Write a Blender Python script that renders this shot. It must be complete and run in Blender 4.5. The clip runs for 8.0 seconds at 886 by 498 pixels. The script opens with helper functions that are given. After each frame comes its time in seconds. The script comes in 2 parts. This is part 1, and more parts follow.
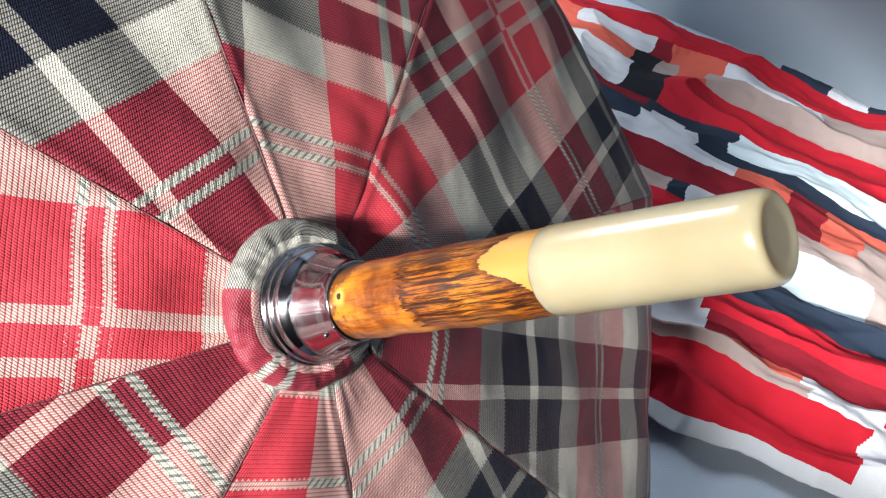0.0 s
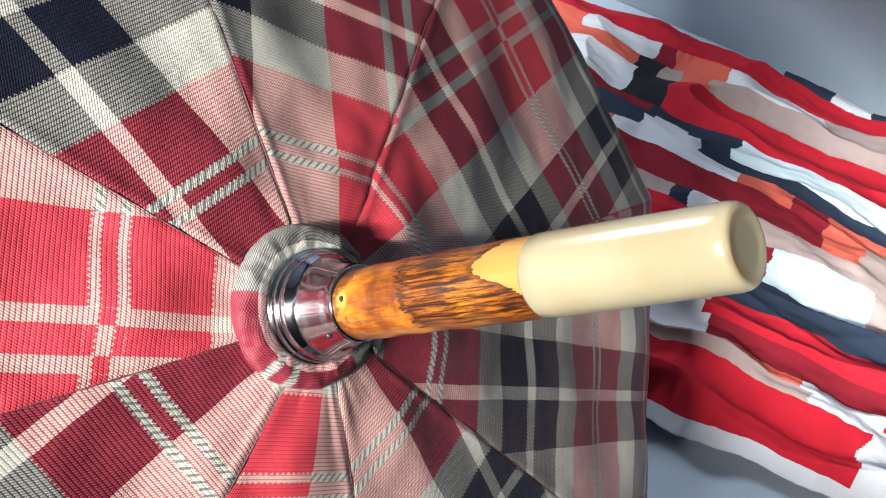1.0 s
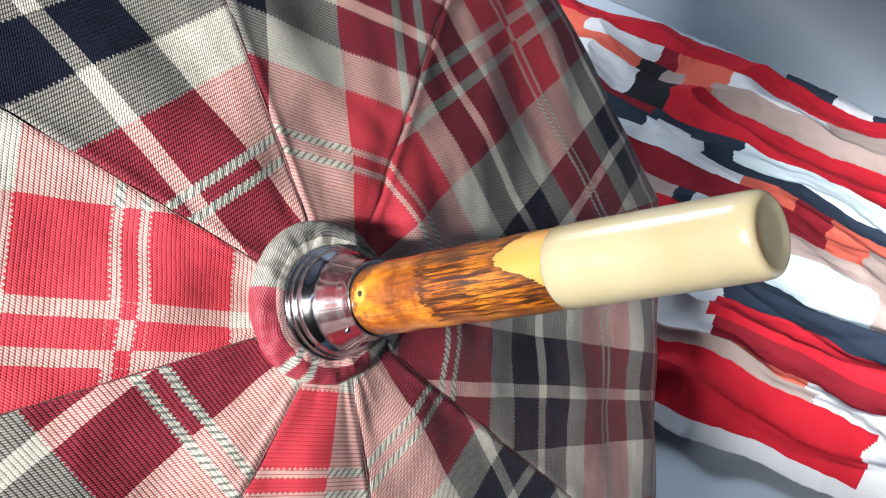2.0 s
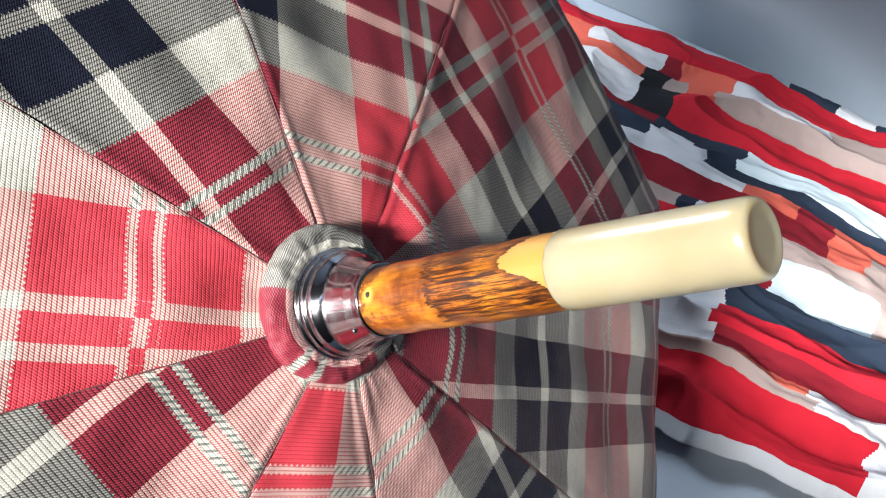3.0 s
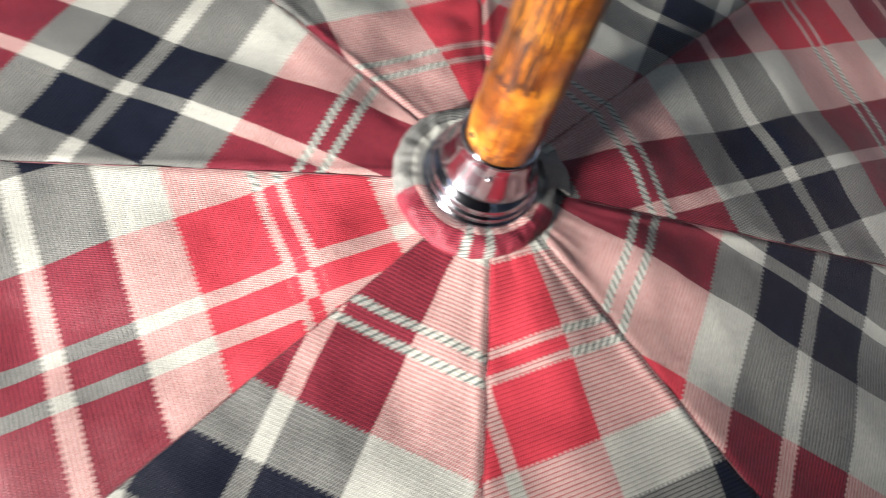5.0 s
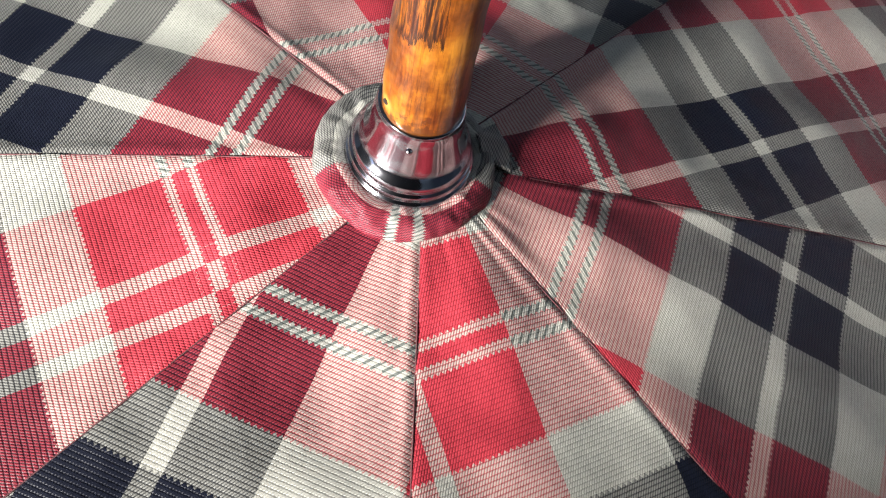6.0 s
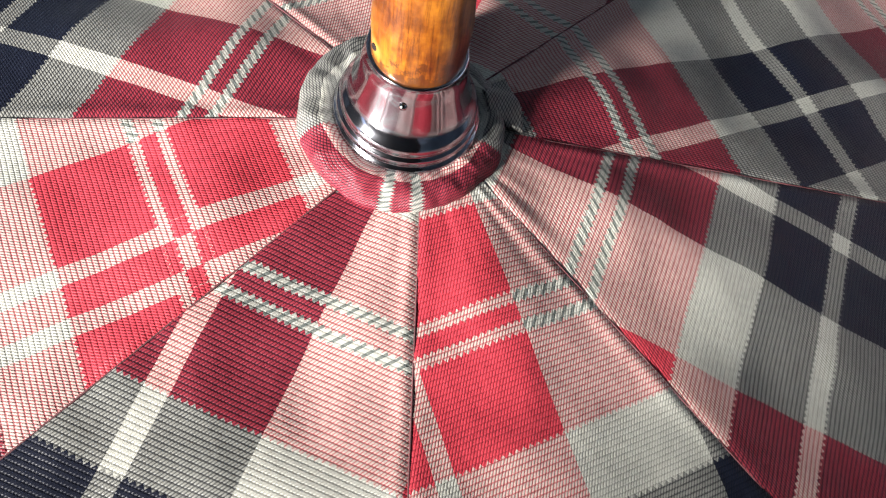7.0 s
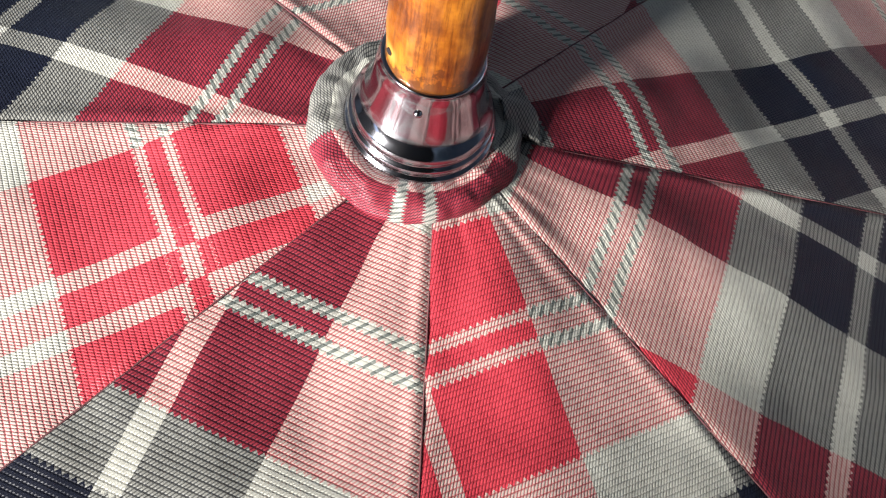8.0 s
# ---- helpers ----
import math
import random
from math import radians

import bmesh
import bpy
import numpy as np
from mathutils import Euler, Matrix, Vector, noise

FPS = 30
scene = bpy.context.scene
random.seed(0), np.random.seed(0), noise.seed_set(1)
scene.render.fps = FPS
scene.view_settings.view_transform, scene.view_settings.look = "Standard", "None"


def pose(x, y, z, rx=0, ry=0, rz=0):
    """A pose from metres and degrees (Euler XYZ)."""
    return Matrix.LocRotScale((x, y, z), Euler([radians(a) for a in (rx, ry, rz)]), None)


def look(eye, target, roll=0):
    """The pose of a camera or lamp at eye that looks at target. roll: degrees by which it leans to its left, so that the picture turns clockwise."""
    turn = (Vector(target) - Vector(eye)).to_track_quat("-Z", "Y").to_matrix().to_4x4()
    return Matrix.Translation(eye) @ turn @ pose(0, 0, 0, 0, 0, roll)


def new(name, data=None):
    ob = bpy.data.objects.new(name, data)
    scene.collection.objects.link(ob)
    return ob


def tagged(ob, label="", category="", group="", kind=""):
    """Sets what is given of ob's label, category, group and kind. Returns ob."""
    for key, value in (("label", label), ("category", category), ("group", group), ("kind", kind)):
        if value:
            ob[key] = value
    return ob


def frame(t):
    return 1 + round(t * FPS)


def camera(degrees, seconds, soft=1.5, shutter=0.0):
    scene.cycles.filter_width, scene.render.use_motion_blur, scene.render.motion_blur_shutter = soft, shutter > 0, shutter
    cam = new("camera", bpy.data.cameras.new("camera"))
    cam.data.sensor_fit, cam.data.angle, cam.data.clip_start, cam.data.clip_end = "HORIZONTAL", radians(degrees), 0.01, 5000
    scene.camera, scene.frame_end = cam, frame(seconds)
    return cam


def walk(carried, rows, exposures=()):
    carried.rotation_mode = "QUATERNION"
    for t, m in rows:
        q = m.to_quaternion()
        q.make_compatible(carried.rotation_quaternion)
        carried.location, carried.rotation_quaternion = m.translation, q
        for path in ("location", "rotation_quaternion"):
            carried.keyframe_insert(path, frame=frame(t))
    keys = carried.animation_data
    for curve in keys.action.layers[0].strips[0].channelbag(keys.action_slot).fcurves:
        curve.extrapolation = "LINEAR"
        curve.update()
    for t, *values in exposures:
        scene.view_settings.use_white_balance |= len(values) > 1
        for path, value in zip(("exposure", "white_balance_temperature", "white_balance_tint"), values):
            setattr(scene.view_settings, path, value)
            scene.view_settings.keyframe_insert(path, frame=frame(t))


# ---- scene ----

# ================= camera and its walk =================
cam = camera(63.5, 8.0, soft=1.15, shutter=0.5)
PATH = [
    (0.0, 0.0394, -0.1204, 0.5132, 45.40, 0.23, -0.22),
    (0.5, 0.0421, -0.1220, 0.5155, 45.54, 0.03, -0.35),
    (1.0, 0.0412, -0.1256, 0.5190, 45.65, 0.34, 0.32),
    (1.5, 0.0384, -0.1264, 0.5176, 45.75, 0.52, 0.06),
    (3.0, 0.0367, -0.1320, 0.5210, 46.55, 0.29, 0.73),
    (3.5, 0.0363, -0.1322, 0.5218, 46.31, 1.26, 1.10),
    (3.8, 0.0359, -0.1374, 0.5181, 47.84, 4.84, -0.25),
    (4.0, 0.0387, -0.1438, 0.5173, 48.44, 10.36, -0.56),
    (4.2, 0.0393, -0.1507, 0.5146, 49.07, 17.24, -1.99),
    (4.5, 0.0451, -0.1607, 0.5084, 50.31, 28.72, -2.42),
    (4.8, 0.0526, -0.1597, 0.4856, 48.01, 37.83, -2.65),
    (5.0, 0.0565, -0.1526, 0.4729, 46.51, 38.37, -4.76),
    (5.2, 0.0593, -0.1494, 0.4601, 46.86, 39.54, -5.79),
    (6.3, 0.0632, -0.1434, 0.4481, 47.31, 40.74, -5.34),
    (6.5, 0.0659, -0.1399, 0.4490, 46.28, 41.12, -4.62),
    (7.0, 0.0556, -0.1335, 0.4346, 46.69, 41.76, -4.46),
    (7.5, 0.0545, -0.1291, 0.4337, 47.30, 41.43, -4.14),
    (8.0, 0.0524, -0.1288, 0.4335, 48.11, 41.34, -3.47),
]
walk(cam, [(t, pose(x, y, z, rx, ry, rz)) for t, x, y, z, rx, ry, rz in PATH],
     exposures=[(0.0, 1.47), (3.5, 1.58), (5.0, 1.64), (6.5, 1.54), (7.0, 1.64), (7.5, 1.46), (8.0, 1.50)])

# ================= world and lights =================
world = bpy.data.worlds.new("sky")
scene.world = world
world.use_nodes = True
wn = world.node_tree
sky = wn.nodes.new("ShaderNodeTexSky")
sky.sky_type, sky.sun_disc = "NISHITA", False
sky.sun_elevation, sky.sun_rotation = radians(26.8), radians(214)
wn.nodes["Background"].inputs["Strength"].default_value = 0.12
wn.links.new(sky.outputs["Color"], wn.nodes["Background"].inputs["Color"])

# two unseen, added windows: a low wide one, whose sill keeps its light off the bed, and a square one that fills in the
# bed
BEAM_WINDOW = (-0.580, -0.617, 1.0115)
FILL_WINDOW = (-1.295, 1.857, 1.25)


def added_lamp(at, target, wide, tall, energy, color):
    lamp_data = bpy.data.lights.new("added_lamp", "AREA")
    lamp_data.shape, lamp_data.size, lamp_data.size_y, lamp_data.energy, lamp_data.color = "RECTANGLE", wide, tall, energy, color
    new("added_lamp", lamp_data).matrix_world = look(at, target)


# added area lamps: a strip outside the low window as key light, and a fill in the opening of the square one
added_lamp((-1.285, -1.584, 1.725), (0.0, 0.0, 0.38), 1.0, 0.10, 122.0, (1.0, 0.96, 0.91))
added_lamp(FILL_WINDOW, (0.35, 0.3, 0.0), 0.60, 0.60, 15.0, (0.90, 0.95, 1.0))


# ================= node helpers and materials =================
class Tree:
    def __init__(self, name):
        self.m = bpy.data.materials.new(name)
        self.m.use_nodes = True
        self.t = self.m.node_tree
        self.bsdf = self.t.nodes["Principled BSDF"]

    def node(self, kind, **values):
        n = self.t.nodes.new(kind)
        for k, v in values.items():
            setattr(n, k, v)
        return n

    def link(self, a, b):
        self.t.links.new(a, b)

    def put(self, socket, v):
        if isinstance(v, (int, float, tuple, list)):
            socket.default_value = v
        else:
            self.link(v, socket)

    def math(self, op, a, b=0.0, c=0.0):
        n = self.node("ShaderNodeMath", operation=op)
        for i, v in enumerate((a, b, c)):
            self.put(n.inputs[i], v)
        return n.outputs[0]

    def mix(self, fac, a, b, blend="MIX"):
        n = self.node("ShaderNodeMix", data_type="RGBA", blend_type=blend)
        self.put(n.inputs["Factor"], fac)
        self.put(n.inputs[6], a)
        self.put(n.inputs[7], b)
        return n.outputs[2]

    def noise(self, vector, scale, detail=3.0, rough=0.5):
        n = self.node("ShaderNodeTexNoise")
        if vector is not None:
            self.link(vector, n.inputs["Vector"])
        n.inputs["Scale"].default_value, n.inputs["Detail"].default_value, n.inputs["Roughness"].default_value = scale, detail, rough
        return n.outputs["Fac"]

    def ramp(self, fac, stops, mode="LINEAR"):
        n = self.node("ShaderNodeValToRGB")
        n.color_ramp.interpolation = mode
        e = n.color_ramp.elements
        while len(e) < len(stops):
            e.new(0.5)
        for el, (pos, col) in zip(e, stops):
            el.position, el.color = pos, (*col, 1.0)
        self.put(n.inputs[0], fac)
        return n.outputs[0]

    def bump(self, height, strength, distance):
        n = self.node("ShaderNodeBump")
        n.inputs["Strength"].default_value, n.inputs["Distance"].default_value = strength, distance
        self.link(height, n.inputs["Height"])
        self.link(n.outputs[0], self.bsdf.inputs["Normal"])

    def set(self, **values):
        for k, v in values.items():
            self.put(self.bsdf.inputs[k.replace("_", " ")], v)
        return self.m


RED, WHITE, NAVY = (0.52, 0.050, 0.072), (0.50, 0.50, 0.45), (0.009, 0.011, 0.022)
# the sett: half widths in metres from the middle of the red band
SETT_P = (0.00283, 0.02335, 0.03848, 0.11458)
SETT_Q = (0.00506, 0.02862, 0.05486, 0.15033)
LINE_P, LINE_Q, LINE_N = 0.0011, 0.0019, 0.0026


def plaid_material():
    k = Tree("plaid_ribbed_fabric")
    uv = k.node("ShaderNodeUVMap", uv_map="weave").outputs[0]
    sep = k.node("ShaderNodeSeparateXYZ")
    k.link(uv, sep.inputs[0])
    p, q = sep.outputs[0], sep.outputs[1]
    wob = k.noise(uv, 60.0, 2.0)
    off = k.math("MULTIPLY", k.math("SUBTRACT", wob, 0.5), 0.0012)
    # saw-toothed edges of the bands across the panel
    teeth = k.math("MULTIPLY", k.math("PINGPONG", q, 0.0007), 1.2)
    pj = k.math("ADD", k.math("ADD", p, off), teeth)
    qj = k.math("ADD", q, off)

    def bands(coord, sett, line):
        a, b, c, period = sett
        half = period / 2
        d = k.math("DIVIDE", k.math("PINGPONG", coord, half), half)
        r, w, n = RED, WHITE, NAVY
        return k.ramp(d, [(0.0, r), ((a - line) / half, w), ((a + line) / half, r), (b / half, w),
                          (c / half, n), (1 - LINE_N / half, w)], "CONSTANT")

    cp, cq = bands(pj, SETT_P, LINE_P), bands(qj, SETT_Q, LINE_Q)
    light, dark = k.mix(1.0, cp, cq, "LIGHTEN"), k.mix(1.0, cp, cq, "DARKEN")
    # where two pairs of pale lines cross, the threads change sides
    from_p, from_q = k.math("PINGPONG", pj, SETT_P[3] / 2), k.math("PINGPONG", qj, SETT_Q[3] / 2)
    on_p = k.math("LESS_THAN", k.math("ABSOLUTE", k.math("SUBTRACT", from_p, SETT_P[0])), LINE_P)
    on_q = k.math("LESS_THAN", k.math("ABSOLUTE", k.math("SUBTRACT", from_q, SETT_Q[0])), LINE_Q)
    block = k.math("MULTIPLY", k.math("LESS_THAN", from_p, SETT_P[0] + LINE_P), k.math("LESS_THAN", from_q, SETT_Q[0] + LINE_Q))
    alike = k.math("COMPARE", on_p, on_q, 0.1)
    light = k.mix(block, light, k.mix(alike, (*RED, 1), (*WHITE, 1)))
    dark = k.mix(block, dark, (*RED, 1))
    # rows of short slanted stitches in the paler thread over the darker ground thread
    sepw = k.node("ShaderNodeSeparateXYZ")
    k.link(k.node("ShaderNodeUVMap", uv_map="thread").outputs[0], sepw.inputs[0])
    tp, tq = sepw.outputs[0], sepw.outputs[1]
    rib = k.math("PINGPONG", k.math("DIVIDE", tp, 0.00051), 1.0)
    lean = k.math("ADD", k.math("DIVIDE", tq, 0.00032), k.math("DIVIDE", tp, 0.00055))
    cord = k.math("PINGPONG", lean, 1.0)
    uneven = k.math("MULTIPLY", k.math("SUBTRACT", k.noise(uv, 700.0, 2.0), 0.5), 0.4)
    row = k.ramp(rib, [(0.04, (0.25, 0.25, 0.25)), (0.50, (1, 1, 1))])
    loop = k.ramp(cord, [(0.05, (0.20, 0.20, 0.20)), (0.60, (1, 1, 1))])
    raised = k.math("ADD", k.math("MULTIPLY", row, loop), uneven)
    top = k.ramp(raised, [(0.25, (0.20, 0.20, 0.20)), (0.85, (0.85, 0.85, 0.85))])
    tint = k.node("ShaderNodeSeparateColor")
    k.link(dark, tint.inputs[0])
    over_navy = k.math("LESS_THAN", tint.outputs[0], 0.05)
    top = k.math("MULTIPLY", top, k.math("SUBTRACT", 1.0, k.math("MULTIPLY", over_navy, 0.38)))
    col = k.mix(top, dark, light)
    # shade in the low places between stitches, painted in as a dark multiply
    groove_shade = k.ramp(raised, [(0.10, (0.10, 0.10, 0.11)), (0.42, (1, 1, 1))])
    col = k.mix(0.66, col, groove_shade, "MULTIPLY")
    # away from the red bands the paired lines are woven like a rope, with slanted dark strokes
    beside_red = k.math("GREATER_THAN", from_q, SETT_Q[1])
    slant = k.math("PINGPONG", k.math("ADD", k.math("DIVIDE", q, 0.0011), k.math("DIVIDE", p, 0.0013)), 1.0)
    stroke = k.math("MULTIPLY", k.math("MULTIPLY", on_p, beside_red), k.math("LESS_THAN", slant, 0.36))
    lit_rope = k.math("MULTIPLY", k.math("MULTIPLY", on_p, beside_red), 0.45)
    col = k.mix(lit_rope, col, (*WHITE, 1))
    col = k.mix(k.math("MULTIPLY", stroke, 0.75), col, (0.05, 0.07, 0.07, 1))
    fleck = k.noise(uv, 900.0, 2.0)
    col = k.mix(0.3, col, k.ramp(fleck, [(0.3, (0.62, 0.62, 0.62)), (0.7, (1, 1, 1))]), "MULTIPLY")
    wash = k.noise(uv, 14.0, 3.0)
    col = k.mix(0.35, col, k.ramp(wash, [(0.3, (0.36, 0.36, 0.36)), (0.7, (0.64, 0.64, 0.64))]), "SOFT_LIGHT")
    pucker = k.noise(uv, 60.0, 3.0)
    height = k.math("ADD", raised, k.math("MULTIPLY", pucker, 8.0))
    k.bump(height, 0.38, 0.00035)
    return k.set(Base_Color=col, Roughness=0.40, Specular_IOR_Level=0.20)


def cloth(name, color, scale=900.0, rough=0.9):
    k = Tree(name)
    co = k.node("ShaderNodeTexCoord").outputs["Object"]
    fine, broad = k.noise(co, scale, 2.0), k.noise(co, 18.0, 4.0)
    col = k.mix(k.math("MULTIPLY", broad, 0.35), (*color, 1), (*[c * 0.72 for c in color], 1))
    col = k.mix(k.math("MULTIPLY", fine, 0.2), col, (*[min(1, c * 1.25 + 0.01) for c in color], 1))
    k.bump(k.math("ADD", fine, k.math("MULTIPLY", broad, 2.0)), 0.35, 0.0012)
    return k.set(Base_Color=col, Roughness=rough, Specular_IOR_Level=0.2)


def chrome_material():
    k = Tree("polished_chrome")
    co = k.node("ShaderNodeTexCoord").outputs["Object"]
    r = k.math("ADD", k.math("MULTIPLY", k.noise(co, 220.0, 3.0), 0.12), 0.05)
    return k.set(Base_Color=(0.42, 0.42, 0.46, 1), Metallic=1.0, Roughness=r)


def wood_material():
    k = Tree("scorched_lacquered_wood")
    co = k.node("ShaderNodeTexCoord").outputs["Object"]
    stretch = k.node("ShaderNodeMapping")
    k.link(co, stretch.inputs[0])
    stretch.inputs["Scale"].default_value = (1.0, 1.0, 0.06)
    grain = k.noise(stretch.outputs[0], 900.0, 5.0, 0.65)
    broad = k.noise(co, 80.0, 5.0, 0.65)
    base = k.ramp(broad, [(0.32, (0.06, 0.014, 0.002)), (0.46, (0.19, 0.055, 0.004)), (0.62, (0.37, 0.140, 0.011))])
    base = k.mix(0.6, base, k.ramp(grain, [(0.3, (0.26, 0.24, 0.20)), (0.7, (0.72, 0.72, 0.72))]), "SOFT_LIGHT")
    fleck = k.noise(stretch.outputs[0], 1500.0, 4.0, 0.7)
    base = k.mix(0.75, base, k.ramp(fleck, [(0.36, (0.35, 0.30, 0.26)), (0.52, (1, 1, 1))]), "MULTIPLY")
    sep = k.node("ShaderNodeSeparateXYZ")
    k.link(co, sep.inputs[0])
    x, z = sep.outputs[0], sep.outputs[2]
    # scorched streaks between two ragged levels along the stick, pale wood beyond them
    streak = k.noise(stretch.outputs[0], 1500.0, 6.0, 0.65)
    long = k.node("ShaderNodeMapping")
    k.link(co, long.inputs[0])
    long.inputs["Scale"].default_value = (1.0, 1.0, 0.035)
    smear = k.noise(long.outputs[0], 1900.0, 5.0, 0.65)
    jag = k.math("MULTIPLY", k.math("SUBTRACT", streak, 0.5), 0.026)
    under = k.math("SUBTRACT", k.math("ADD", z, k.math("MULTIPLY", jag, 0.6)), k.math("ADD", 0.0262, k.math("MULTIPLY", x, -0.25)))
    low = k.math("GREATER_THAN", under, 0.0)
    from_mid = k.math("DIVIDE", k.math("SUBTRACT", x, 0.0035), 0.0046)
    level = k.math("SUBTRACT", 0.0605, k.math("MULTIPLY", k.math("EXPONENT", k.math("MULTIPLY", k.math("MULTIPLY", from_mid, from_mid), -1.0)), 0.0135))
    over = k.math("SUBTRACT", level, k.math("ADD", z, k.math("MULTIPLY", jag, 0.22)))
    high = k.math("GREATER_THAN", over, 0.0)
    flank = k.math("GREATER_THAN", k.math("ADD", x, k.math("MULTIPLY", jag, 0.12)), -0.0066)
    zone = k.math("MULTIPLY", k.math("MULTIPLY", low, high), flank)
    dark = k.ramp(smear, [(0.42, (1, 1, 1)), (0.50, (0.80, 0.80, 0.80)), (0.57, (0.25, 0.25, 0.25)), (0.66, (0.0, 0.0, 0.0))])
    foot = k.ramp(k.math("MULTIPLY", under, 170.0), [(0.15, (1, 1, 1)), (0.8, (0, 0, 0))])
    rim = k.ramp(k.math("MULTIPLY", over, 140.0), [(0.0, (1, 1, 1)), (0.7, (0, 0, 0))])
    burnt = k.math("MULTIPLY", zone, k.math("MAXIMUM", k.math("MAXIMUM", dark, k.math("MULTIPLY", foot, 0.95)), k.math("MULTIPLY", rim, 0.85)))
    base = k.mix(k.math("SUBTRACT", 1.0, high), base, (0.31, 0.165, 0.04, 1))
    char = k.ramp(burnt, [(0.30, (0.22, 0.065, 0.004)), (0.65, (0.060, 0.016, 0.002)), (0.95, (0.016, 0.005, 0.002))])
    col = k.mix(burnt, base, char)
    foot_mark = k.ramp(k.math("ADD", k.math("MULTIPLY", z, 40.0), k.math("MULTIPLY", k.noise(co, 260.0, 5.0, 0.7), 1.6)), [(0.95, (1, 1, 1)), (1.40, (0, 0, 0))])
    col = k.mix(k.math("MULTIPLY", foot_mark, 0.75), col, (0.055, 0.016, 0.003, 1))
    # a pale knot round the pin
    knot = k.node("ShaderNodeVectorMath", operation="DISTANCE")
    k.link(co, knot.inputs[0])
    knot.inputs[1].default_value = (0.0016, 0.0083, 0.0060)
    spot = k.ramp(k.math("ADD", k.math("MULTIPLY", knot.outputs["Value"], 260.0), k.math("MULTIPLY", broad, 0.5)), [(0.55, (1, 1, 1)), (0.95, (0, 0, 0))])
    col = k.mix(k.math("MULTIPLY", spot, 0.85), col, (0.46, 0.25, 0.05, 1))
    k.bump(grain, 0.18, 0.0004)
    return k.set(Base_Color=col, Roughness=0.34, Specular_IOR_Level=0.45, Coat_Weight=0.5, Coat_Roughness=0.10)


def tip_material():
    k = Tree("cream_plastic")
    co = k.node("ShaderNodeTexCoord").outputs["Object"]
    n = k.noise(co, 60.0, 3.0)
    col = k.ramp(n, [(0.3, (0.230, 0.203, 0.128)), (0.7, (0.268, 0.242, 0.168))])
    k.bump(k.noise(co, 500.0, 2.0), 0.05, 0.0003)
    return k.set(Base_Color=col, Roughness=0.24, Subsurface_Weight=0.8, Subsurface_Radius=(0.012, 0.009, 0.005), Subsurface_Scale=1.0, Coat_Weight=0.3, Coat_Roughness=0.08)


def plain(name, color, rough=0.6, noise_scale=8.0, amount=0.12, metallic=0.0):
    k = Tree(name)
    co = k.node("ShaderNodeTexCoord").outputs["Object"]
    n = k.noise(co, noise_scale, 5.0)
    col = k.mix(n, (*[c * (1 - amount) for c in color], 1), (*[min(1, c * (1 + amount)) for c in color], 1))
    k.bump(k.noise(co, noise_scale * 30, 3.0), 0.15, 0.002)
    return k.set(Base_Color=col, Roughness=rough, Metallic=metallic)


PLAID, CHROME, WOOD, TIP = plaid_material(), chrome_material(), wood_material(), tip_material()
SHEET = cloth("white_cotton_sheet", (0.46, 0.55, 0.66), 700.0)
# unseen walls kept near black to hold bounced light down
WALL = plain("light_absorbing_plaster", (0.05, 0.052, 0.058), 0.85)
BLUE_WALL = plain("pale_blue_painted_wall", (0.30, 0.37, 0.45), 0.8, 5.0, 0.06)
# unseen ceiling, paler to give the chrome and the bed some fill
CEILING = plain("bounce_ceiling_paint", (0.22, 0.25, 0.30), 0.85)
FLOOR = plain("wooden_floor", (0.16, 0.10, 0.06), 0.5)
DARK = plain("dark_steel", (0.05, 0.05, 0.055), 0.4, 40.0, 0.2, 0.8)
FRAME = plain("white_window_paint", (0.75, 0.75, 0.73), 0.4)
THREAD = plain("dark_thread", (0.10, 0.03, 0.035), 0.8, 200.0)
BLANKET = [cloth("knit_" + n, c) for n, c in (("red", (0.46, 0.012, 0.028)), ("white", (0.60, 0.64, 0.70)), ("navy", (0.018, 0.030, 0.055)),
                                            ("salmon", (0.62, 0.12, 0.085)), ("taupe", (0.36, 0.29, 0.28)), ("wine", (0.22, 0.010, 0.022)),
                                            ("ice", (0.55, 0.68, 0.76)), ("black", (0.014, 0.016, 0.022)))]


# ================= mesh helpers =================
def mesh_object(name, verts, faces, materials, smooth=True):
    me = bpy.data.meshes.new(name)
    me.from_pydata(verts, [], faces)
    for m in materials:
        me.materials.append(m)
    if smooth:
        me.shade_smooth()
    me.update()
    return new(name, me)


def under(ob, parent):
    ob.parent = parent
    return ob


def part(name, bm, material, parent, label=""):
    me = bpy.data.meshes.new(name)
    bm.to_mesh(me)
    bm.free()
    me.materials.append(material)
    ob = new(name, me)
    ob.parent = parent
    if label:
        tagged(ob, label)
    return ob


def box(bm, x0, x1, y0, y1, z0, z1, bevel=0.0):
    m = Matrix.Translation(((x0 + x1) / 2, (y0 + y1) / 2, (z0 + z1) / 2)) @ Matrix.Diagonal((x1 - x0, y1 - y0, z1 - z0, 1))
    made = bmesh.ops.create_cube(bm, size=1.0, matrix=m)["verts"]
    if bevel:
        edges = {e for v in made for e in v.link_edges}
        bmesh.ops.bevel(bm, geom=list(edges), offset=bevel, segments=2, affect="EDGES", profile=0.5)


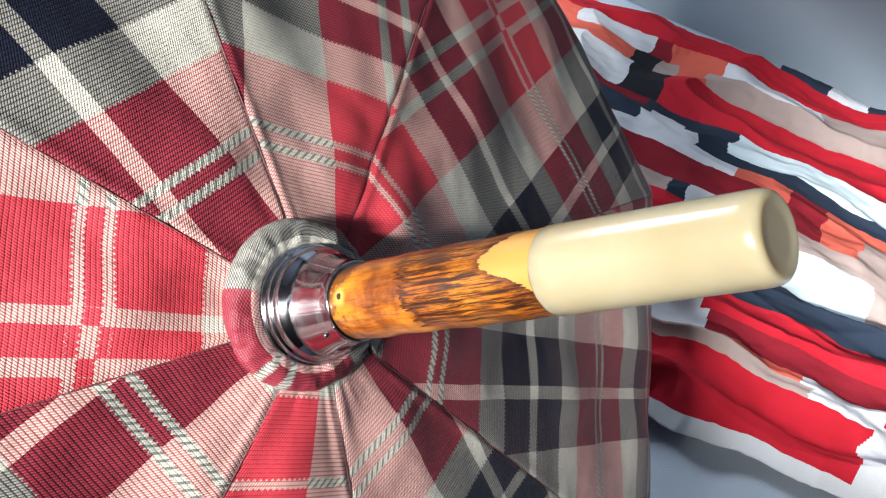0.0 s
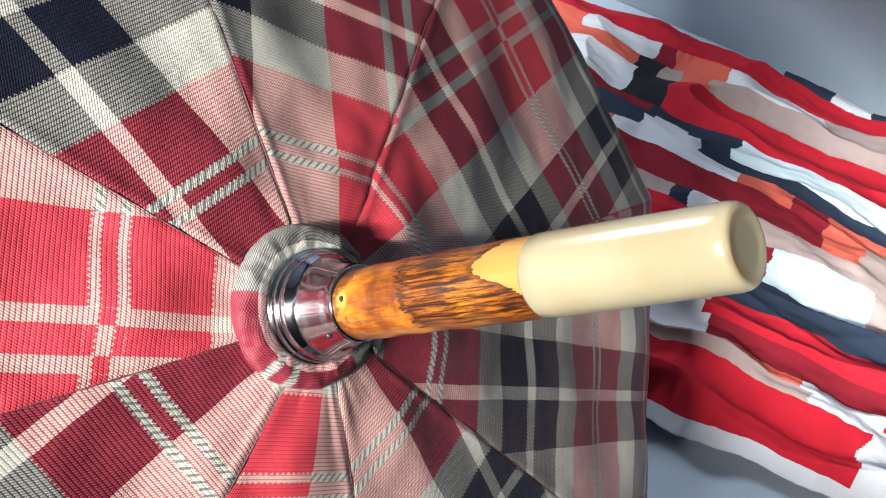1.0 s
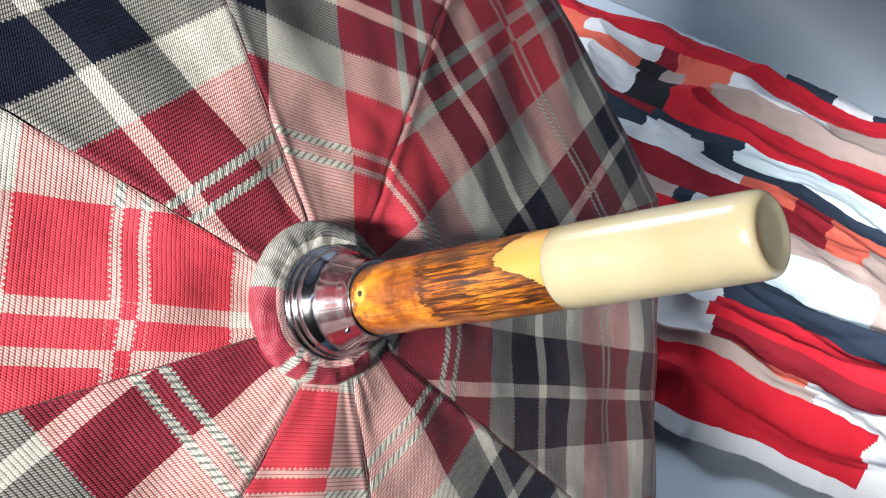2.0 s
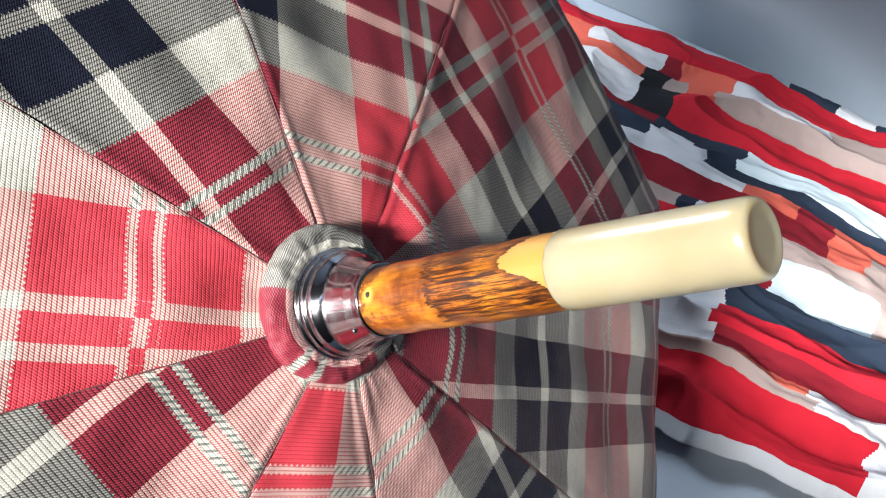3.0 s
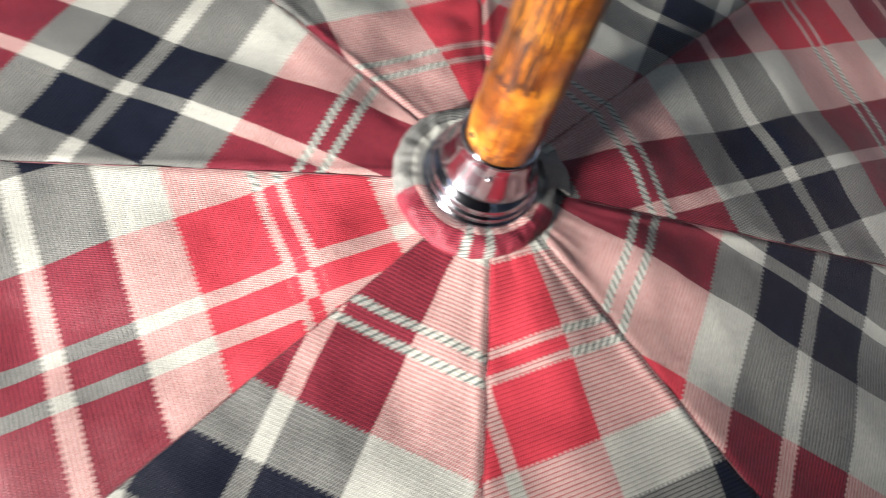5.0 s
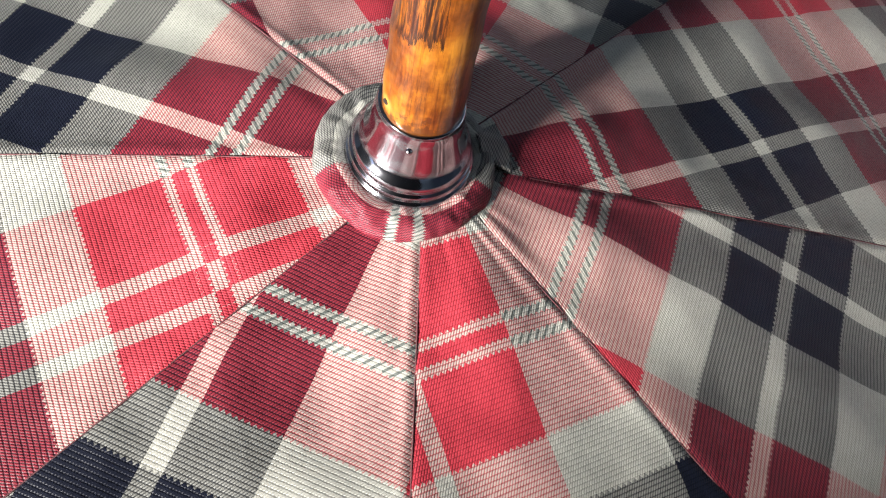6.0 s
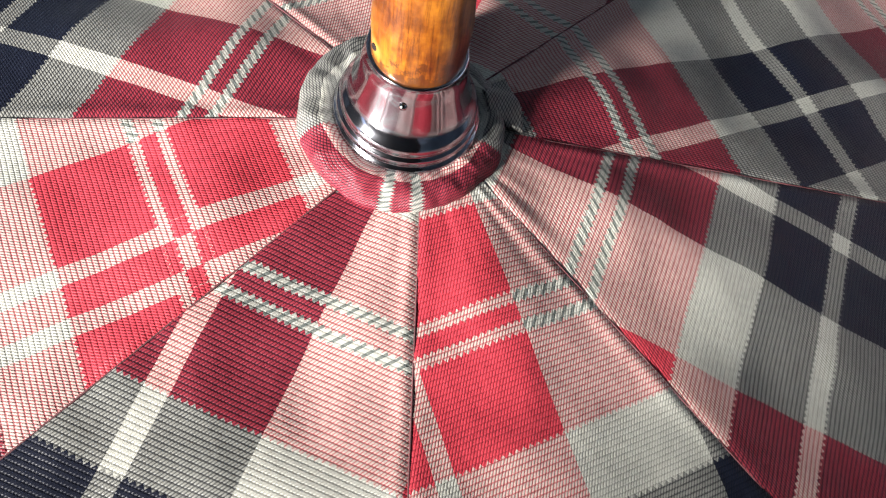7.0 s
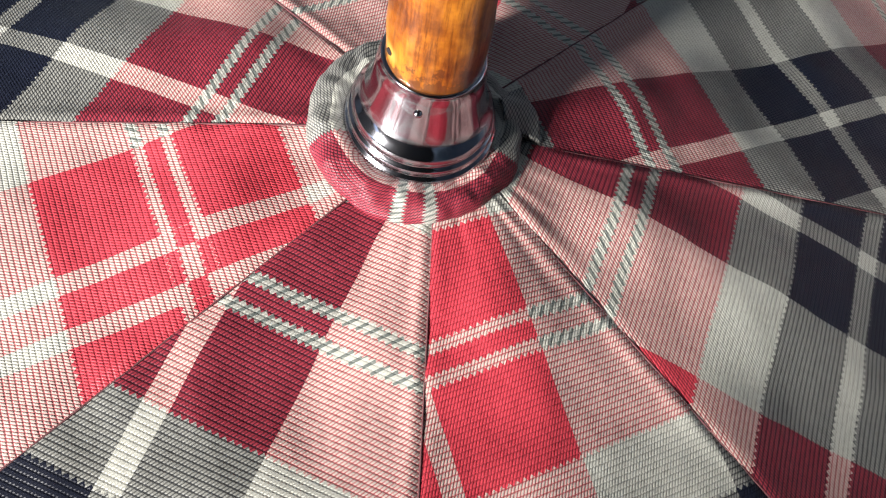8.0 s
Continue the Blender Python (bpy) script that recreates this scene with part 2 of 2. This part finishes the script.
def turned(profile, segments=72, wobble=None):
    """A turned solid: rings of (radius, height), closed at both ends."""
    bm = bmesh.new()
    rings = []
    for i, (r, z) in enumerate(profile):
        ring = []
        for j in range(segments):
            a = 2 * math.pi * j / segments
            dr, dz = wobble(a, i, r, z) if wobble else (0.0, 0.0)
            ring.append(bm.verts.new(((r + dr) * math.cos(a), (r + dr) * math.sin(a), z + dz)))
        rings.append(ring)
    for lo, hi in zip(rings, rings[1:]):
        for j in range(segments):
            f = bm.faces.new((lo[j], lo[(j + 1) % segments], hi[(j + 1) % segments], hi[j]))
            f.smooth = True
    bm.faces.new(rings[0][::-1])
    bm.faces.new(rings[-1])
    return bm


# ================= the room =================
# along: the long wall behind the bed; across: away from the window
ROOM = Matrix(((0.638, 0.770, 0), (-0.770, 0.638, 0), (0, 0, 1))).to_4x4()


def slab(name, x0, x1, y0, y1, z0, z1, material):
    bm = bmesh.new()
    box(bm, x0, x1, y0, y1, z0, z1)
    ob = part(name, bm, material, None)
    ob.matrix_world = ROOM
    return tagged(ob, kind="structure")


X0, X1, Y0, Y1, ZF, ZC = -2.25, 2.3, -0.84, 0.90, -0.5, 2.0
slab("floor", X0, X1, Y0, Y1, ZF - 0.1, ZF, FLOOR)
slab("ceiling", X0 - 0.15, X1 + 0.15, Y0 - 0.15, Y1 + 0.15, ZC, ZC + 0.1, CEILING)
slab("wall_east", X1, X1 + 0.15, Y0, Y1, ZF, ZC, WALL)
# set close so the strip lamp lights less of the far side
slab("wall_north", X0 - 0.15, X1 + 0.15, Y1, Y1 + 0.15, ZF, ZC, BLUE_WALL)


def window_wall(name, number, at, wide, tall, level, lo, hi, m):
    """A wall with a window opening and its frame; the wall runs along x and stands behind y = level in its own frame m."""
    at = m.inverted() @ Vector(at)
    wx0, wx1, wz0, wz1 = at.x - wide / 2, at.x + wide / 2, at.z - tall / 2, at.z + tall / 2
    bm = bmesh.new()
    y0, y1 = level - 0.15, level
    box(bm, lo, wx0, y0, y1, ZF, ZC)
    box(bm, wx1, hi, y0, y1, ZF, ZC)
    box(bm, wx0, wx1, y0, y1, ZF, wz0)
    box(bm, wx0, wx1, y0, y1, wz1, ZC)
    wall = tagged(part(name, bm, WALL, None), kind="structure")
    wall.matrix_world = m
    win = tagged(new(number), kind="structure")
    win.matrix_world = m
    bm = bmesh.new()
    for a in ((wx0, wx0 + 0.04, wz0, wz1), (wx1 - 0.04, wx1, wz0, wz1), (wx0 + 0.04, wx1 - 0.04, wz0, wz0 + 0.025), (wx0 + 0.04, wx1 - 0.04, wz1 - 0.025, wz1)):
        box(bm, a[0], a[1], y0 + 0.02, y0 + 0.05, a[2], a[3])
    part("window_frame", bm, FRAME, win)


# unseen wall; sill and lintel of its added opening cut the strip lamp's beam
window_wall("wall_south", "added_beam_window", BEAM_WINDOW, 1.50, 0.227, Y0, X0 - 0.15, X1 + 0.15, ROOM)
# the short wall with the added fill window, in a frame turned a quarter so that its inner face looks along +y
window_wall("wall_west", "added_fill_window", FILL_WINDOW, 0.80, 0.80, X0, -Y1, -Y0, ROOM @ pose(0, 0, 0, 0, 0, -90))


# ================= the bed and its sheet =================
def sheet_height(x, y):
    v = noise.fractal(Vector((x * 2.2 + 3.1, y * 2.2, 0.3)), 1.0, 2.0, 3) * 0.010
    r = noise.noise(Vector(((x * 0.52 + y * 0.85) * 13, (x * 0.85 - y * 0.52) * 3.5, 1.7)))
    calm = max(0.12, min(1.0, (0.55 - y) * 3.0))
    k = noise.fractal(Vector((x * 7, y * 7, 4.0)), 1.0, 2.0, 4) * 0.008 * calm
    return v + k + (1 - abs(r)) ** 3 * 0.010 * calm - 0.012


def bed():
    base = tagged(new("bed"), "wide bed under a rumpled white cotton sheet", "bed")
    base.matrix_world = ROOM
    bm = bmesh.new()
    box(bm, -1.00, 1.05, -0.46, 0.86, -0.30, -0.035, 0.04)
    part("mattress", bm, SHEET, base)
    bm = bmesh.new()
    box(bm, -1.02, 1.07, -0.48, 0.88, -0.46, -0.30, 0.01)
    part("bed_base", bm, FLOOR, base)
    for x in (-0.92, 0.97):
        for y in (-0.40, 0.80):
            bm = bmesh.new()
            box(bm, x - 0.03, x + 0.03, y - 0.03, y + 0.03, -0.5, -0.46)
            part("foot", bm, DARK, base)
    nx, ny = 260, 200
    verts, faces = [], []
    for i in range(nx + 1):
        for j in range(ny + 1):
            p = ROOM @ Vector((-1.01 + 2.07 * i / nx, -0.47 + 1.35 * j / ny, 0.0))
            verts.append((p.x, p.y, sheet_height(p.x, p.y)))
    for i in range(nx):
        for j in range(ny):
            a = i * (ny + 1) + j
            faces.append((a, a + ny + 1, a + ny + 2, a + 1))
    sheet = mesh_object("bed_sheet", verts, faces, [SHEET])
    m = sheet.modifiers.new("thick", "SOLIDIFY")
    m.thickness, m.offset = 0.02, -1.0
    return tagged(sheet, "rumpled pale blue-white cotton bed sheet", "bed sheet")


bed()

# ================= the striped blanket =================
R_, W_, N_, S_, T_, D_, I_, B_ = range(8)
STRIPES = [  # from, to, then (colour, up to this place along the stripe)
    (0.280, 0.290, [(W_, 9)]),
    (0.290, 0.345, [(R_, 0.236), (W_, 9)]),
    (0.345, 0.360, [(T_, 0.19), (W_, 9)]),
    (0.360, 0.374, [(T_, 0.11), (S_, 0.178), (W_, 0.245), (R_, 9)]),
    (0.374, 0.400, [(W_, 0.092), (D_, 9)]),
    (0.400, 0.440, [(W_, 0.082), (R_, 9)]),
    (0.440, 0.485, [(R_, 0.05), (W_, 0.09), (N_, 9)]),
    (0.485, 0.530, [(R_, 0.02), (N_, 0.05), (D_, 0.12), (I_, 0.22), (T_, 9)]),
    (0.530, 0.555, [(T_, 0.0), (N_, 0.02), (W_, 0.06), (T_, 9)]),
    (0.555, 0.600, [(T_, -0.10), (D_, 0.16), (S_, 0.20), (T_, 9)]),
    (0.600, 0.625, [(S_, -0.11), (W_, 0.06), (S_, 0.12), (D_, 0.16), (S_, 0.22), (N_, 9)]),
    (0.625, 0.645, [(N_, -0.08), (W_, 0.0), (N_, 9)]),
    (0.645, 0.660, [(N_, -0.065), (W_, -0.02), (N_, 0.04), (I_, 9)]),
    (0.660, 0.685, [(D_, -0.08), (N_, 0.04), (I_, 9)]),
    (0.685, 0.745, [(W_, -0.13), (B_, -0.075), (R_, 9)]),
    (0.745, 0.775, [(S_, -0.14), (B_, -0.10), (T_, -0.07), (S_, -0.03), (T_, 9)]),
    (0.775, 0.805, [(S_, -0.25), (W_, -0.12), (D_, -0.09), (S_, -0.015), (W_, 0.12), (T_, 9)]),
    (0.805, 0.850, [(R_, 9)]),
    (0.850, 0.895, [(None, 0.055), (N_, 0.12), (W_, 0.17), (N_, 9)]),
]


def blanket():
    na, ns = 620, 440
    a0, a1, s0, s1 = -0.46, 0.46, 0.279, 0.890
    verts, faces, colours = [], [], []
    for i in range(na + 1):
        for j in range(ns + 1):
            a, s = a0 + (a1 - a0) * i / na, s0 + (s1 - s0) * j / ns
            fan = max(0.0, min(0.40, (s - 0.30) * 0.75))
            w = noise.noise(Vector((a * 9, s * 7, 2.0))) * 0.010 + noise.noise(Vector((a * 30, s * 20, 5.0))) * 0.004
            ragged = 0.004 * noise.noise(Vector((a * 26, s * 9, 8.0))) + 0.0012 * noise.noise(Vector((a * 140, s * 60, 4.0)))
            lift = max(0.0, min(1.0, (s - 0.68) / 0.12))
            t = s - ragged - fan * (a - 0.1) + w + lift * (0.012 + 0.12 * a)
            x, y = 0.852 * a + 0.523 * t, -0.523 * a + 0.852 * t
            x, y = 0.9556 * x + -0.012 * y + 0.0052, 0.0008 * x + 0.9512 * y + 0.0131
            fold = noise.noise(Vector((a * 5.0 + 1.0, s * 17.0, 0.0)))
            ridge = (1 - abs(fold)) ** 2 * (0.020 + 0.014 * max(0.0, min(1.0, (0.45 - s) * 8)))
            small = noise.fractal(Vector((a * 12, s * 26, 3.0)), 1.0, 2.0, 3) * 0.0045
            edge = min(1.0, min(s - s0, s1 - s) / 0.03)
            z = sheet_height(x, y) + 0.010 + (ridge + small + 0.008) * (0.25 + 0.75 * edge)
            verts.append((x, y, max(z, sheet_height(x, y) + 0.004)))
    for i in range(na):
        for j in range(ns):
            a, s = a0 + (a1 - a0) * (i + 0.5) / na, s0 + (s1 - s0) * (j + 0.5) / ns
            a += 0.008 * noise.noise(Vector((a * 25, s * 45, 6.0)))
            b = i * (ns + 1) + j
            row = next((r for r in STRIPES if s < r[1]), STRIPES[-1])
            tone = next(c for c, end in row[2] if a < end)
            if tone is None:
                continue
            faces.append((b, b + ns + 1, b + ns + 2, b + 1))
            colours.append(tone)
    ob = mesh_object("striped_blanket", verts, faces, BLANKET)
    ob.data.polygons.foreach_set("material_index", colours)
    m = ob.modifiers.new("thick", "SOLIDIFY")
    m.thickness, m.offset = 0.004, -1.0
    return tagged(ob, "crumpled knitted blanket in red, white, navy, salmon and taupe stripes", "blanket")


blanket()

# ================= the umbrella =================
# apex frame: z along the stick, seams 45 degrees apart
TURN_U = Matrix(((-0.11681, -0.69566, 0.70881), (0.72327, -0.54869, -0.41931), (0.68061, 0.46369, 0.56724))).to_4x4()
UMBRELLA = Matrix.Translation((0, 0, 0.37)) @ TURN_U
SEAM = radians(53.28)
COS8 = math.cos(math.pi / 8)
RIM = 0.345
LAY = {  # how each gore is cut from the cloth: turn in degrees, offset along and across in mm
    1: (3.16, 52.2, 8.8), 2: (1.14, 45.4, 54.0), 3: (-0.10, 44.2, -25.6), 4: (1.12, 42.6, -51.1),
    5: (2.24, 46.5, 56.6), 6: (-1.91, 45.7, 31.8), 7: (1.65, 45.9, -35.4), 8: (-0.05, 43.1, 87.7),
}


PUFF = {1: 0.0016, 2: 0.0010, 3: 0.0014, 4: 0.0018, 5: 0.0018, 6: 0.0018, 7: 0.0020, 8: 0.0016}  # height of the soft bulge near the top


def dome(e):
    """Height of the canopy on a rib at the distance e from the stick."""
    z = 0.01249 - 0.14084 * e - 0.0402 * e * e - 0.2375 * e ** 3
    if e > 0.222:
        z -= 6.0 * (e - 0.222) ** 2
    return z


def warp(x, y):
    """The canopy is pushed a little askew by lying on its rim."""
    return -0.0434 * x - 0.0152 * y - 0.1025 * (x * x - y * y) - 0.171 * x * y


def gore(k, root):
    """One cloth panel between two ribs, with its weave coordinates."""
    mid = SEAM + math.pi / 4 * (k - 1) + math.pi / 8
    turn, p0, q0 = LAY[k]
    ct, st = math.cos(radians(turn)), math.sin(radians(turn))
    nu, nv = 170, 36
    e0 = 0.0165
    verts, uvs = [], []
    arc, last = 0.0, None
    for i in range(nu + 1):
        e = e0 + (RIM - e0) * (i / nu) ** 1.5
        rc, z = e * COS8, dome(e)
        arc = math.hypot(rc, 0.0) if last is None else arc + math.hypot(rc - last[0], z - last[1])
        last = (rc, z)
        half = rc * math.tan(math.pi / 8)
        for j in range(nv + 1):
            f = math.sin(math.pi / 2 * (-1 + 2 * j / nv))
            v = half * f
            x, y = rc * math.cos(mid) - v * math.sin(mid), rc * math.sin(mid) + v * math.cos(mid)
            near = half * (1 - abs(f))
            # the hems turn down into the seam
            dz = -0.0002 * math.exp(-(near / 0.0006) ** 2) + (0.0003 if f > 0 else 0.0001) * math.exp(-((near - 0.0022) / 0.0012) ** 2)
            gather = math.exp(-((e - 0.018) / 0.022) ** 2)
            dz += 0.0003 * gather * noise.noise(Vector((f * 5.5, e * 25, k * 3.7)))
            dz += 0.0034 * (1 - f * f) ** 2 * min(1.0, e / 0.05) * noise.noise(Vector((x * 32, y * 32, k * 1.9)))
            dz += PUFF[k] * (1 - f * f) ** 2 * math.exp(-((e - 0.046) / 0.012) ** 2)
            dz -= 0.0035 * math.exp(-((e - 0.018) / 0.0045) ** 2 - (math.atan2(y, x) / 0.45 + 0.7) ** 2)
            dz += 0.0004 * noise.noise(Vector((x * 110, y * 110, k)))
            verts.append((x, y, z + warp(x, y) + dz))
            uvs.append((arc * ct + v * st - p0 / 1000, -arc * st + v * ct - q0 / 1000))
    n1 = len(verts)
    verts += [(x, y, z - 0.0006) for x, y, z in verts]
    faces, w = [], nv + 1
    for i in range(nu):
        for j in range(nv):
            a = i * w + j
            faces.append((a, a + w, a + w + 1, a + 1))
            faces.append((a + n1, a + 1 + n1, a + w + 1 + n1, a + w + n1))
    for i in range(nu):
        a, b = i * w, i * w + nv
        faces.append((a, a + n1, a + w + n1, a + w))
        faces.append((b, b + w, b + w + n1, b + n1))
    for j in range(nv):
        a, b = j, nu * w + j
        faces.append((a, a + 1, a + 1 + n1, a + n1))
        faces.append((b, b + n1, b + 1 + n1, b + 1))
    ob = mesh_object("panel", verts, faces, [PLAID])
    idx = np.empty(len(ob.data.loops), dtype=np.int32)
    ob.data.loops.foreach_get("vertex_index", idx)
    flat = np.array(uvs + uvs, dtype=np.float32)[idx]
    for name in ("weave", "thread"):
        ob.data.uv_layers.new(name=name).data.foreach_set("uv", flat.ravel())
    return under(ob, root)


def seam_thread(k, root):
    """The stitched seam along one rib."""
    a = SEAM + math.pi / 4 * (k - 1)
    bm = bmesh.new()
    last = None
    n = 90
    for i in range(n + 1):
        e = 0.019 + (RIM - 0.019) * (i / n) ** 1.3
        x, y = e * math.cos(a), e * math.sin(a)
        z = dome(e) + warp(x, y) - 0.00024
        side = Vector((-math.sin(a), math.cos(a), 0))
        r = 0.00018 * (1 + 0.3 * (i % 2))
        ring = [bm.verts.new(Vector((x, y, z)) + side * (r * math.cos(b)) + Vector((0, 0, r * math.sin(b)))) for b in (0, 1.05, 2.09, 3.14, 4.19, 5.24)]
        if last:
            for q in range(6):
                bm.faces.new((last[q], last[(q + 1) % 6], ring[(q + 1) % 6], ring[q])).smooth = True
        last = ring
    part("seam", bm, THREAD, root, "dark stitched seam")


def stick_pose(z):
    """The metal cup and the wooden end stand a little off the canopy's axis."""
    x, y = 0.00245 + 0.0348 * (z - 0.035), 0.00334 + 0.0511 * (z - 0.035)
    d = Vector((0.0348, 0.0511, 1.0)).normalized()
    return Matrix.Translation((x, y, z)) @ Vector((0, 0, 1)).rotation_difference(d).to_matrix().to_4x4()


def umbrella():
    root = tagged(new("umbrella"), "open red, navy and white plaid umbrella lying on the bed", "umbrella")
    root.matrix_world = UMBRELLA
    for k in range(1, 9):
        gore(k, root)
        seam_thread(k, root)
    # gathered collar of the same cloth round the metal cup
    def ruffle(a, i, r, z):
        t = noise.noise(Vector((math.cos(a) * 3, math.sin(a) * 3, i * 0.25)))
        s = noise.noise(Vector((math.cos(a) * 9, math.sin(a) * 9, i * 0.4 + 4)))
        u = noise.noise(Vector((math.cos(a) * 22, math.sin(a) * 22, i * 0.3 + 9)))
        return 0.0007 * t + 0.0003 * s + 0.00006 * u, 0.0008 * t + 0.0003 * s + 0.00006 * u
    rings = [(0.010, 0.0075), (0.0200, 0.0070)]
    for i in range(17):
        b = -1.0 + 3.4 * i / 16
        rings.append((0.0168 + 0.0047 * math.cos(b), 0.0108 + 0.0042 * math.sin(b)))
    rings += [(0.0125, 0.0146), (0.010, 0.0140)]
    bm = turned(rings, 260, ruffle)
    uvl, thr = bm.loops.layers.uv.new("weave"), bm.loops.layers.uv.new("thread")
    for f in bm.faces:
        cx, cy = sum(v.co.x for v in f.verts), sum(v.co.y for v in f.verts)
        around = math.atan2(cy, cx)
        for l in f.loops:
            x, y, z = l.vert.co
            a = math.atan2(y, x)
            a += 2 * math.pi * round((around - a) / (2 * math.pi))
            d = a - radians(145)
            d -= 2 * math.pi * round((around - radians(145)) / (2 * math.pi))
            out = math.hypot(x, y) - 0.0176 - (z - 0.0112) * 0.9
            l[thr].uv = (out * 1.2 + 0.004 * math.sin(3 * d), d * 0.0193)
            l[uvl].uv = (max(-0.036, min(0.036, d * 0.0193)), 0.0612 + out * 1.6)
    collar = part("collar", bm, PLAID, root, "gathered plaid cloth collar round the metal cup")
    collar.matrix_basis = pose(0.0031, 0.0028, -0.0008)
    # a loose end of the collar cloth, folded out over the canopy
    verts, faces, n = [], [], 14
    for top in (1, 0):
        for i in range(n + 1):
            for j in range(n + 1):
                f, h = i / n, j / n - 0.5
                e, a = 0.0170 + 0.0085 * f, radians(-112) + h * (0.46 + 0.10 * f)
                x, y = 0.0031 + e * math.cos(a), 0.0028 + e * math.sin(a)
                z = dome(math.hypot(x, y)) + warp(x, y) + 0.0004 + 0.0036 * (1 - f) * (1 - 3 * h * h) + 0.0005 * math.sin(9 * h + 2 * f) * f + 0.0009 * top
                verts.append((x, y, z))
    m = (n + 1) ** 2
    for i in range(n):
        for j in range(n):
            a = i * (n + 1) + j
            faces += [(a, a + n + 1, a + n + 2, a + 1), (a + m, a + 1 + m, a + n + 2 + m, a + n + 1 + m)]
    for i in range(n):
        for a, b in ((i, i + 1), (n * (n + 1) + i + 1, n * (n + 1) + i), ((i + 1) * (n + 1), i * (n + 1)), (i * (n + 1) + n, (i + 1) * (n + 1) + n)):
            faces.append((a, b, b + m, a + m))
    tab = mesh_object("cloth_tab", verts, faces, [PLAID])
    for name in ("weave", "thread"):
        tab.data.uv_layers.new(name=name)
    layer, threads = tab.data.uv_layers["weave"], tab.data.uv_layers["thread"]
    for l in tab.data.loops:
        v = verts[l.vertex_index]
        threads.data[l.index].uv = (v[1], v[0])
        layer.data[l.index].uv = (0.031 + (v[1] + 0.02) * 0.6, 0.065 + v[0] * 0.6)
    tagged(under(tab, root), "loose grey and white end of the collar cloth")
    # chrome cup
    cup_prof = [(0.0138, 0.0), (0.0145, 0.0003), (0.0149, 0.0009), (0.0149, 0.0016), (0.0145, 0.0022), (0.0141, 0.0025), (0.0140, 0.0028), (0.0142, 0.0032), (0.0142, 0.0039),
                (0.0139, 0.0045), (0.0135, 0.0048), (0.0134, 0.0052), (0.0135, 0.0056), (0.0134, 0.0063), (0.0130, 0.0070), (0.0124, 0.0078), (0.0118, 0.0088),
                (0.0112, 0.0104), (0.0106, 0.0128), (0.0101, 0.0153), (0.0097, 0.0178), (0.0091, 0.0198), (0.0092, 0.0200), (0.0092, 0.0203), (0.0089, 0.0205), (0.0080, 0.0205)]
    cup = part("cup", turned(cup_prof, 120), CHROME, root, "polished chrome cup")
    lean = Vector((-0.010, 0.036, 1.0)).normalized()
    cup.matrix_basis = Matrix.Translation((0.00268, 0.00252, 0.0128)) @ Vector((0, 0, 1)).rotation_difference(lean).to_matrix().to_4x4()
    bm = bmesh.new()
    bmesh.ops.create_uvsphere(bm, u_segments=16, v_segments=10, radius=0.0008)
    for f in bm.faces:
        f.smooth = True
    rivet = part("rivet", bm, CHROME, cup)
    rivet.matrix_basis = pose(-0.0066, 0.0074, 0.0162)
    # scorched wooden end
    def knobbly(a, i, r, z):
        n = noise.noise(Vector((math.cos(a) * 1.5, math.sin(a) * 1.5, z * 60)))
        return (0.00022 * n if r > 0.004 else 0.0), 0.0
    wood_prof = [(0.0084, -0.004)] + [(0.0086 - 0.0010 * i / 40 - 0.00012 * math.sin(i * 0.7), 0.060 * i / 40) for i in range(41)]
    wood = part("wooden_end", turned(wood_prof, 120, knobbly), WOOD, root, "scorched amber lacquered wooden end")
    wood.matrix_basis = stick_pose(0.0310)
    bm = bmesh.new()
    bmesh.ops.create_cone(bm, cap_ends=True, segments=20, radius1=0.0007, radius2=0.0007, depth=0.0006)
    pin = part("pin_hole", bm, DARK, wood)
    pin.matrix_basis = Matrix.Translation((0.0016, 0.0083, 0.0060)) @ pose(0, 0, 0, -90, 0, 0)
    # cream tip
    tip_prof = [(0.0075, 0.0), (0.0077, 0.0004)] + [(0.0077 - 0.0010 * i / 10, 0.0004 + 0.0336 * i / 10) for i in range(1, 11)]
    tip_prof += [(0.00666, 0.0350), (0.0065, 0.0360), (0.0062, 0.0366), (0.0058, 0.0369), (0.0053, 0.0370), (0.0050, 0.0368), (0.003, 0.0368)]
    tip = part("tip", turned(tip_prof, 120), TIP, root, "glossy cream plastic tip")
    tip.matrix_basis = stick_pose(0.0892)
    # the stick goes on under the canopy down to the bed
    bm = turned([(0.0085, -0.590), (0.0085, 0.010)], 32)
    part("shaft", bm, WOOD, root)
    return root


umbrella()
